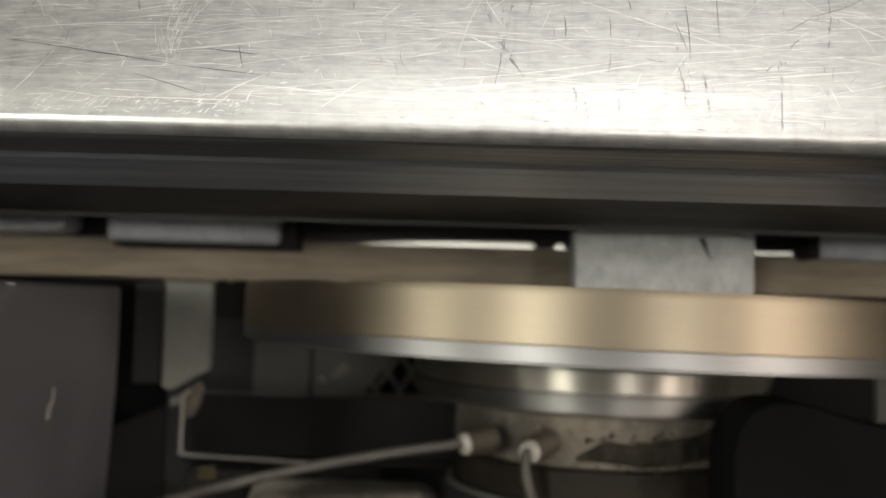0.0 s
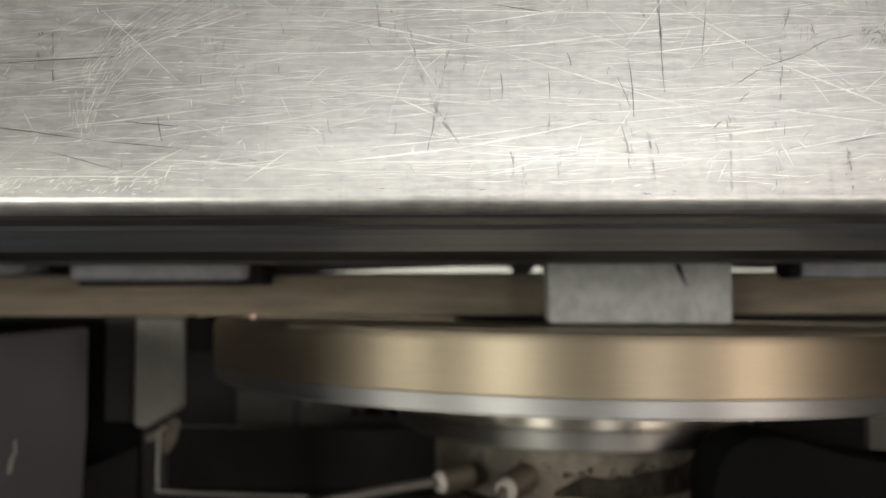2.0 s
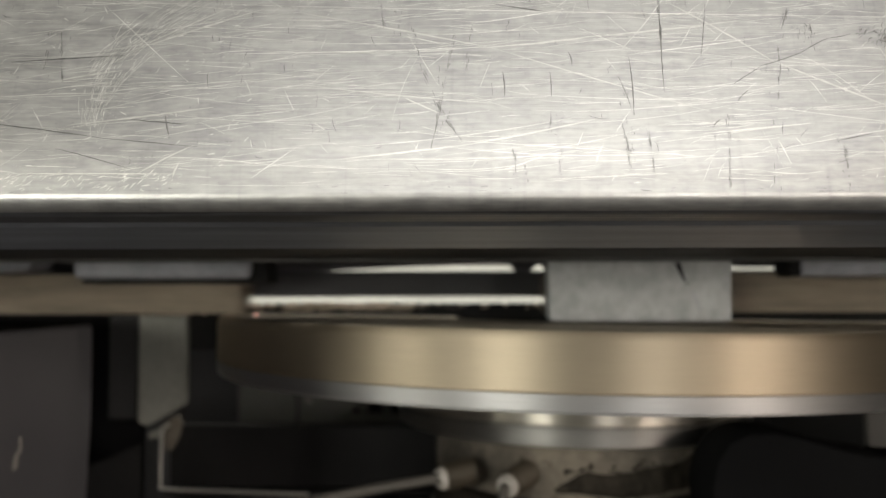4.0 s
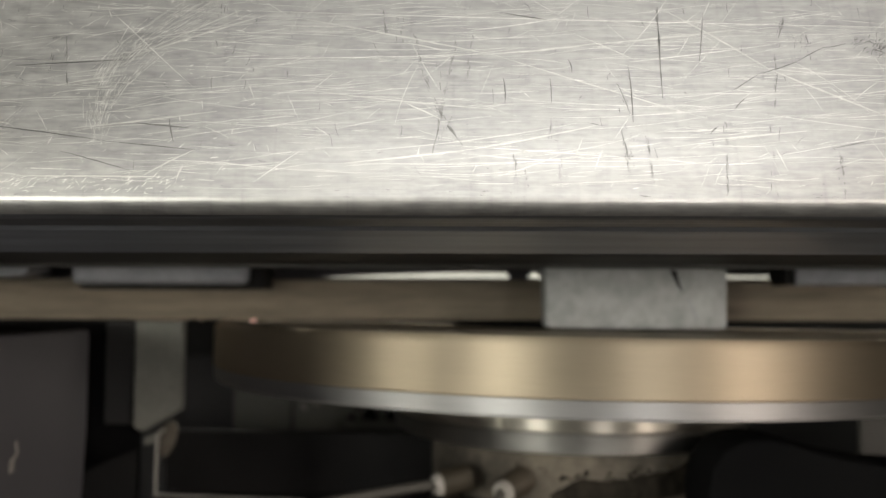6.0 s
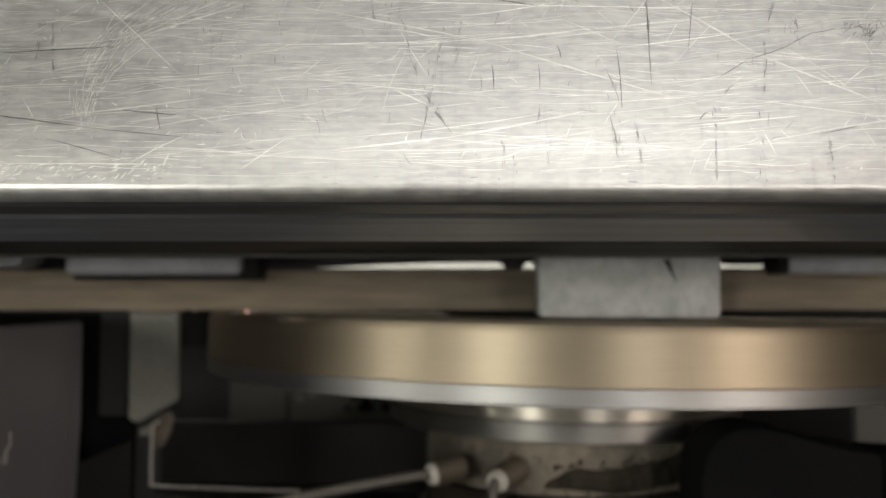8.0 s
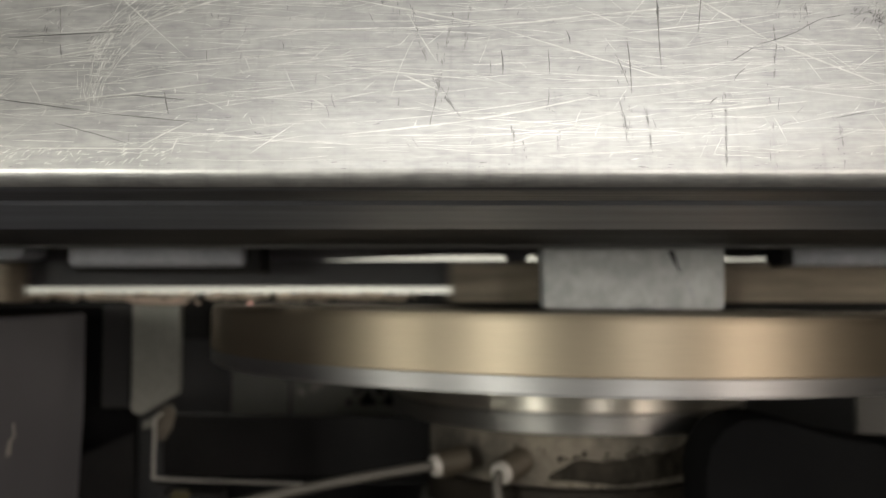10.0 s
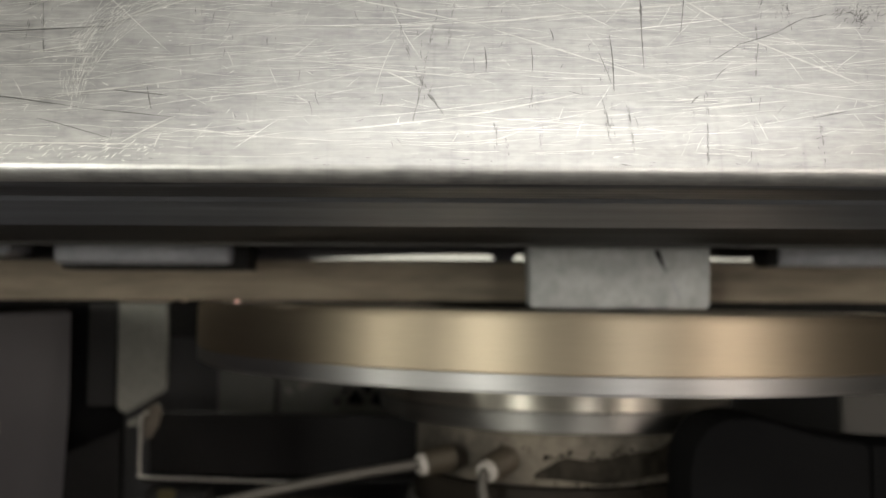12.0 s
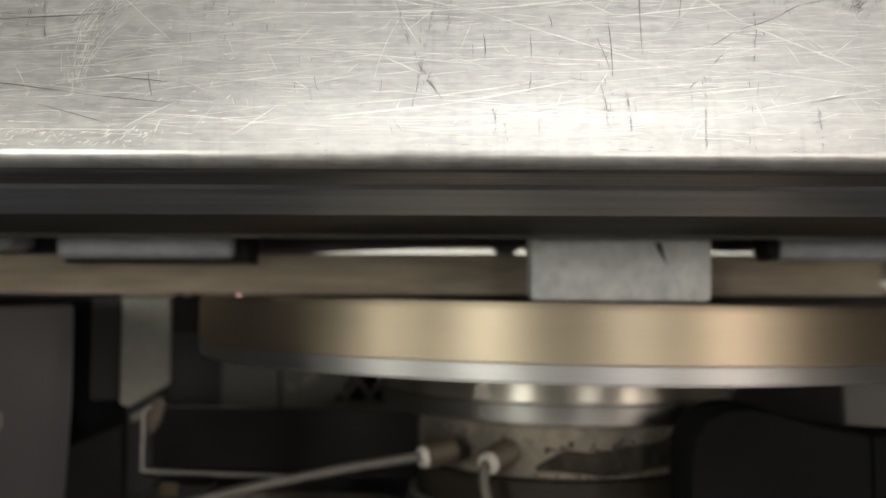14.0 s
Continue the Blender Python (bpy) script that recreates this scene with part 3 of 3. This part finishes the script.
def wheel():
    w = thing("drive_wheel", "large spinning wheel with a bronze rim and steel lower edge", "wheel", at=(*CENTRE, WHEEL_Z))
    part("rim", turned([(RADIUS - 0.0006, 0.0066), (RADIUS, 0.0074), (RADIUS, 0.0236), (RADIUS - 0.0004, 0.0250), (RADIUS - 0.0013, 0.0261), (RADIUS - 0.0026, 0.0266), (RADIUS - 0.0060, 0.0266), (RADIUS - 0.0060, 0.0250), (RADIUS - 0.0016, 0.0240), (RADIUS - 0.0016, 0.0066)], 220), GOLD, w, "satin bronze-coloured rim", smooth=True)
    part("top_face", turned([(RADIUS - 0.0062, 0.0248), (RADIUS - 0.0062, 0.0264), (0.0600, 0.0264), (0.0600, 0.0248)], 160), WHEEL_TOP, w, "dull brownish metal upper face")
    part("lower_edge", turned([(RADIUS - 0.0020, 0.0), (RADIUS - 0.0005, 0.0012), (RADIUS - 0.0005, 0.0063), (0.1550, 0.0063), (0.1550, 0.0)], 220), SILVER, w, "bright turned steel edge", smooth=True)
    part("web", turned([(0.0600, -0.0060), (0.1545, 0.0010), (0.1545, 0.0066), (RADIUS - 0.0018, 0.0068), (RADIUS - 0.0018, 0.0238), (0.0600, 0.0246)], 160), SHADE_BLACK, w)
    part("upper_flange", turned([(0.0880, -0.0162), (0.0895, -0.0152), (0.0910, -0.0062), (0.0500, -0.0062), (0.0500, -0.0162)], 160), HUB_STEEL, w, "polished steel flange", smooth=True)
    part("lower_flange", turned([(0.0845, -0.0257), (0.0868, -0.0246), (0.0888, -0.0174), (0.0882, -0.0166), (0.0500, -0.0166), (0.0500, -0.0257)], 160), DULL_STEEL, w, "dull steel flange", smooth=True)
    return w


def bearing_housing():
    h = thing("bearing_housing", "dusty beige bearing housing with a dark mottled patch, under the wheel", "bearing housing", at=(CENTRE[0] + 0.003, CENTRE[1], 0.0))
    part("housing_body", turned([(0.0690, 0.9290), (0.0716, 0.9305), (0.0719, 0.9420), (0.0712, 0.9526), (0.0300, 0.9526), (0.0300, 0.9290)], 120), DUSTY, h, smooth=True)
    part("collar", turned([(0.0720, 0.9135), (0.0735, 0.9150), (0.0720, 0.9285), (0.0300, 0.9285), (0.0300, 0.9135)], 120), COLLAR_STEEL, h, "dark steel collar", smooth=True)
    part("foot_ring", turned([(0.0785, 0.8700), (0.0785, 0.9090), (0.0770, 0.9120), (0.0300, 0.9120), (0.0300, 0.8700)], 120), DARK_STEEL, h, smooth=True)
    part("seam_ring", turned([(0.0730, 0.9112), (0.0765, 0.9122), (0.0765, 0.9132), (0.0730, 0.9134)], 120), ZINC, h, "thin bright ring", smooth=True)
    for a in (-118, -75, -62):
        bm = bmesh.new()
        bmesh.ops.create_uvsphere(bm, u_segments=10, v_segments=6, radius=0.0013)
        part("screw_head", placed(bm, Matrix.Translation((0.0717 * math.cos(radians(a)), 0.0717 * math.sin(radians(a)), 0.9465))), BROWN, h)
    # dark patch round the side that faces away from the sensors, higher to the right
    bm = bmesh.new()
    rng = random.Random(12)
    before = None
    for i in range(54):
        a = radians(-106 + 2.2 * i)
        top = 0.9425 + 0.0008 * math.sin(i * 0.5) + rng.uniform(-0.0004, 0.0004) + 0.00006 * i - 0.007 * max(0, 1 - i / 5) + 0.0075 * min(1, max(0, (i - 13) / 15)) ** 2
        low = 0.9318 + 0.0010 * math.sin(i * 0.31 + 1) + rng.uniform(-0.0003, 0.0003)
        column = [bm.verts.new((r * math.cos(a), r * math.sin(a), z)) for r, z in ((0.0712, low), (0.0724, low + 0.0006), (0.0725, (top + low) / 2), (0.0723, top - 0.0006), (0.0711, top))]
        if before:
            for k in range(4):
                bm.faces.new((before[k], column[k], column[k + 1], before[k + 1]))
        before = column
    # small dark specks round its edge
    for i in range(110):
        a = radians(rng.uniform(-112, -20))
        z = rng.choice((0.9425, 0.9435, 0.932)) + rng.gauss(0, 0.0016)
        own = bmesh.ops.create_icosphere(bm, subdivisions=1, radius=rng.uniform(0.0003, 0.0011))
        for v in own["verts"]:
            v.co = Vector((0.0717 * math.cos(a), 0.0717 * math.sin(a), z)) + Vector((v.co.x * 1.6, v.co.y * 0.5, v.co.z))
    part("dark_patch", bm, DARK_PATCH, h, "black mottled patch", smooth=True)


def sensor(label, tip, root, cable):
    """A threaded barrel from tip to root with its white nut at the tip, and the cable that leaves it."""
    s = thing("proximity_sensor", label, "sensor", group="sensors on the housing")
    tip, root = Vector(tip), Vector(root)
    m = Matrix.Translation(tip) @ (root - tip).to_track_quat("Z", "Y").to_matrix().to_4x4()
    long = (root - tip).length
    z = 0.0
    profile = [(0.002, 0.0)]
    while z < long:
        profile += [(0.0060, z), (0.0056, z + 0.0006)]
        z += 0.0012
    profile += [(0.0060, long), (0.002, long)]
    part("barrel", placed(turned(profile, 24), m), BROWN, s, "brown threaded barrel", smooth=True)
    part("nut", placed(turned([(0.002, -0.003), (0.0042, -0.003), (0.0050, -0.0015), (0.0050, 0.0004), (0.002, 0.0004)], 20), m), NUT, s, "white cable gland", smooth=True)
    part("cable", tube([tip, *cable], 0.0022), CABLE, s, "pale grey cable", smooth=True)


# ---- sheet-metal parts round the wheel ----
def surroundings():
    side = thing("side_housing", "grey painted housing beside the wheel, small white chip on it", "machine housing")
    part("housing_wall", prism([(-0.34, 0.80), (-0.1680, 0.80), (-0.1655, 0.86), (-0.1640, 0.89), (-0.1626, 0.915), (-0.1615, 0.935), (-0.1605, 0.956), (-0.1605, 1.0035), (-0.1620, 1.0050), (-0.34, 1.0050)], "y", 0.235, 0.443), SIDE_PAINT, side, smooth=True)
    # thin dark cap added to hide the housing's lit top face
    part("dark_cap", box(-0.34, -0.1611, 0.236, 0.442, 1.0051, 1.0064, 0.0004), SHADE_BLACK, side)
    chip = [(0.3655, 0.9490), (0.3668, 0.9545), (0.3712, 0.9568), (0.3702, 0.9612), (0.3716, 0.9618), (0.3728, 0.9562), (0.3692, 0.9538), (0.3694, 0.9494)]
    part("chip", prism(chip, "x", -0.1605, -0.1602), NUT, side, "white paint chip")
    dark = thing("dark_panel", "upright panel behind the side housing, blackened for the shaded gap", "panel")
    # near-black sheet stands in for shade between housing and strip
    part("panel_sheet", box(-0.40, -0.1460, 0.478, 0.482, 0.80, 1.0085, 0.001), MOTOR_AND_GAP_BLACK, dark)
    part("stiffener", box(-0.1625, -0.1475, 0.4700, 0.4775, 0.9550, 1.0085, 0.001), DARK_PAINT, dark, "grey folded strip")
    part("skirt", prism([(-0.1850, 0.8000), (-0.1850, 0.9262), (-0.1605, 0.9362), (-0.1365, 0.9464), (-0.1365, 0.8000)], "y", 0.4445, 0.4470), BLACK, side, "dark skirt with a slanted upper edge")
    plate = thing("upright_plate", "pale zinc upright plate with a slanted lower end", "metal plate")
    part("plate_sheet", prism([(-0.1450, 1.0095), (-0.1450, 0.9540), (-0.1400, 0.9520), (-0.1190, 0.9640), (-0.1190, 1.0095)], "y", 0.4640, 0.4670, 0.0014), ZINC, plate)
    # strip added to imitate light along the plate's right edge
    part("lit_edge_strip", box(-0.1207, -0.1192, 0.4618, 0.4639, 0.9655, 1.0090, 0.0004), ZINC, plate, "narrow strip added for the plate's lit right edge")
    heap = thing("dust_heap", "pale pinkish heap of wood dust on the upright plate", "dust", kind="stuff")
    bm, rng = bmesh.new(), random.Random(9)
    for i in range(70):
        own = bmesh.ops.create_icosphere(bm, subdivisions=1, radius=rng.uniform(0.0009, 0.0022))
        at = Vector((-0.132 + rng.gauss(0, 0.0075), 0.4655 + rng.gauss(0, 0.0008), 1.0098 + abs(rng.gauss(0, 0.0012))))
        for v in own["verts"]:
            v.co = at + Vector((v.co.x * 1.8, v.co.y * 0.6, v.co.z * 0.6))
    part("heap_body", bm, PINK_DUST, heap)
    tray = thing("sheet_metal_tray", "black sheet-metal tray with a bare pale edge", "tray")
    part("tray_wall", prism([(-0.1385, 0.9150), (-0.1395, 0.9480), (-0.1100, 0.9480), (0.0080, 0.9460), (0.0080, 0.9100), (-0.0750, 0.9130)], "y", 0.5000, 0.5030), BLACK, tray)
    part("tray_floor", box(-0.1390, 0.0080, 0.4900, 0.5000, 0.9120, 0.9140, 0.0005), BLACK, tray)
    part("edge", tube([(-0.1360, 0.488, 0.9500), (-0.1395, 0.488, 0.9470), (-0.1400, 0.488, 0.9350), (-0.1400, 0.488, 0.9190), (-0.1370, 0.488, 0.9155), (-0.1000, 0.488, 0.9140), (-0.0600, 0.488, 0.9125)], 0.0008, 8), BARE_EDGE, tray, "bare metal edge", smooth=True)
    part("lug", prism([(-0.1395, 0.9500), (-0.1355, 0.9532), (-0.1310, 0.9545), (-0.1288, 0.9510), (-0.1305, 0.9430), (-0.1345, 0.9360), (-0.1385, 0.9355)], "y", 0.4885, 0.4900, 0.0005), DUSTY, tray, "dusty bent lug")
    part("foot", prism([(-0.1470, 0.9452), (-0.1400, 0.9485), (-0.1400, 0.9430), (-0.1470, 0.9415)], "y", 0.4885, 0.4900, 0.0004), ZINC, tray)
    back = thing("grille_cover", "dark grey rear panel with a lattice grille", "machine panel")
    part("panel_sheet", box(-0.60, 0.60, 0.640, 0.645, 0.80, 1.0050, 0.001), STRIP_PAINT, back)
    part("cover_plate", box(-0.1330, -0.0930, 0.6340, 0.6390, 0.9300, 0.9800, 0.001), COVER_PAINT, back, "plain grey cover plate")
    part("grille_back", box(-0.0880, 0.0200, 0.6370, 0.6395, 0.9300, 0.9800), BLACK, back)
    part("grille_plate", prism([(-0.0900, 0.9300), (-0.0600, 0.9300), (-0.0545, 0.9350), (-0.0356, 0.9595), (-0.0200, 0.9800), (-0.0900, 0.9800)], "y", 0.6330, 0.6365), COVER_PAINT, back)
    for x, z, wide, lean in ((-0.0715, 0.9515, 0.0050, 0.6), (-0.0690, 0.9555, 0.0036, -0.5), (-0.0745, 0.9485, 0.0030, 0.2), (-0.0830, 0.9460, 0.0040, 0.9), (-0.0660, 0.9535, 0.0026, 1.2)):
        part("paint_flake", placed(box(-wide * 0.7, wide * 0.7, 0.6322, 0.6329, -0.0014, 0.0014, 0.0003), Matrix.Translation((x, 0, z)) @ Matrix.Rotation(lean, 4, "Y")), NUT, back, "pale flake of paint")
    part("grille_sill", box(-0.0600, 0.0300, 0.6330, 0.6365, 0.9300, 0.9365, 0.0005), COVER_PAINT, back)
    for i in range(5):
        for lean in (-1, 1):
            x = -0.0535 + 0.0168 * i
            bm = box(-0.0018, 0.0018, 0.6334, 0.6362, -0.0210, 0.0330)
            bm.transform(Matrix.Translation((x, 0, 0.952)) @ Matrix.Rotation(lean * 0.56, 4, "Y"))
            part("lattice_bar", bm, COVER_PAINT, back)
    motor = thing("motor_cover", "black rounded motor cover beside the bearing housing", "motor cover")
    outline = [(0.1175, 0.8690), (0.1175, 0.9440), (0.1195, 0.9540), (0.1245, 0.9610), (0.1320, 0.9650), (0.1420, 0.9655), (0.1520, 0.9635), (0.1620, 0.9602), (0.1750, 0.9570), (0.1900, 0.9550), (0.1900, 0.8690)]
    part("cover_body", prism(outline, "y", 0.3550, 0.3900, 0.003), MOTOR_AND_GAP_BLACK, motor, smooth=True)
    part("end_cap", prism([(0.1903, 0.8690), (0.1903, 0.9546), (0.2900, 0.9500), (0.2900, 0.8690)], "y", 0.3555, 0.3895, 0.002), MOTOR_AND_GAP_BLACK, motor, smooth=True)
    right = thing("end_panel", "grey painted panel past the motor cover", "panel")
    part("panel_sheet", box(0.2550, 0.60, 0.5200, 0.5240, 0.80, 1.0040, 0.001), END_PAINT, right)
    base = thing("cast_bed", "dusty cast machine base below the tray", "machine base")
    part("base_plate", box(-0.60, 0.60, 0.235, 0.70, 0.70, 0.8690, 0.004), DUSTY, base)
    part("plinth", box(-0.58, 0.58, 0.25, 0.68, 0.0, 0.70), DARK_PAINT, base)
    cast = thing("casting_block", "rough beige casting with dark stains", "casting")
    bm = box(-0.0950, 0.0000, 0.4300, 0.4850, 0.8690, 0.9080, 0.010, 4)
    bmesh.ops.subdivide_edges(bm, edges=bm.edges[:], cuts=2, use_grid_fill=True)
    for v in bm.verts:
        v.co += 0.004 * noise.noise_vector(v.co * 70)
    part("casting_body", bm, STAINED, cast, smooth=True)
    tag = thing("yellow_tag", "small yellow tag on the casting's end", "tag")
    part("tag_sheet", box(-0.1250, -0.1160, 0.4700, 0.4710, 0.9060, 0.9125, 0.0003), YELLOW, tag)
    part("tag_clip", box(-0.1320, -0.1000, 0.4712, 0.4900, 0.8690, 0.9105, 0.001), DARK_PAINT, tag)
    # fixed glowing bead and holder added in place of that spot
    eye = thing("light_spot", "tiny glowing bead in place of a light spot on the board's edge", "indicator")
    bm = bmesh.new()
    bmesh.ops.create_icosphere(bm, subdivisions=2, radius=0.0007)
    bm.transform(Matrix.Translation((-0.0790, 0.4400, 1.0098)) @ Matrix.Diagonal((1.9, 0.8, 0.8, 1)))
    part("spot_bead", bm, glow, eye, smooth=True)
    part("holder", box(-0.0815, -0.0765, 0.4412, 0.4430, 0.9900, 1.0090, 0.0004), BLACK, eye)


# ---- the boards that run past ----
SPEED, LENGTH = 0.385, 1.015
HEADS = (-1.993, 1.195, 4.228, 7.314, 10.522, 13.370)


def boards():
    made = []
    for i, t in enumerate(HEADS):
        bm = box(-LENGTH, 0, 0.0, 0.022, 1.0102, 1.0302, 0.0006)
        ob = part("wooden_board", bm, WOOD)
        tagged(ob, "long brown wooden board running past edge-on above the wheel", "board", "boards on the line")
        ob.location = (0, 0.446, 0)
        if i == 4:
            rng = random.Random(5)
            for k in range(9):
                x, z, ln = -0.205 + rng.gauss(0, 0.014), 1.0205 + rng.gauss(0, 0.0028), rng.uniform(0.006, 0.02)
                part("pale_smear", prism([(x - ln, z), (x - ln * 0.3, z + 0.0012), (x + ln, z + 0.0004), (x + ln * 0.4, z - 0.001)], "y", -0.0003, 0.001), SMEAR, ob)
        made.append((ob, t))
    return made


hall()
beds()
hood()
pads()
rails()
WHEEL = wheel()
bearing_housing()
sensor("brown proximity sensor with a white gland, cable drooping sideways", (0.0130, 0.3985, 0.9392), (0.0255, 0.4040, 0.9412), [(0.004, 0.397, 0.9384), (-0.0256, 0.391, 0.9345), (-0.062, 0.390, 0.9272), (-0.091, 0.389, 0.9200), (-0.113, 0.388, 0.9137), (-0.16, 0.386, 0.898)])
sensor("brown proximity sensor with a white gland, cable hanging down", (0.0405, 0.3880, 0.9382), (0.0500, 0.4010, 0.9410), [(0.0382, 0.3845, 0.9370), (0.0378, 0.382, 0.930), (0.0410, 0.383, 0.918), (0.0450, 0.385, 0.905), (0.0480, 0.388, 0.885)])
surroundings()
BOARDS = boards()


def motions():
    times = [0.0, 0.1, *[0.5 * k for k in range(1, 28)], 13.9, 14.0]
    for ob, head in BOARDS:
        walk(ob, [(t, pose(SPEED * (t - head), 0.446, 0)) for t in times])
    spin = math.degrees(SPEED / RADIUS)
    walk(WHEEL, [(t, pose(*CENTRE, WHEEL_Z, 0, 0.9, 0) @ pose(0, 0, 0, 0, 0, spin * t)) for t in times])


motions()
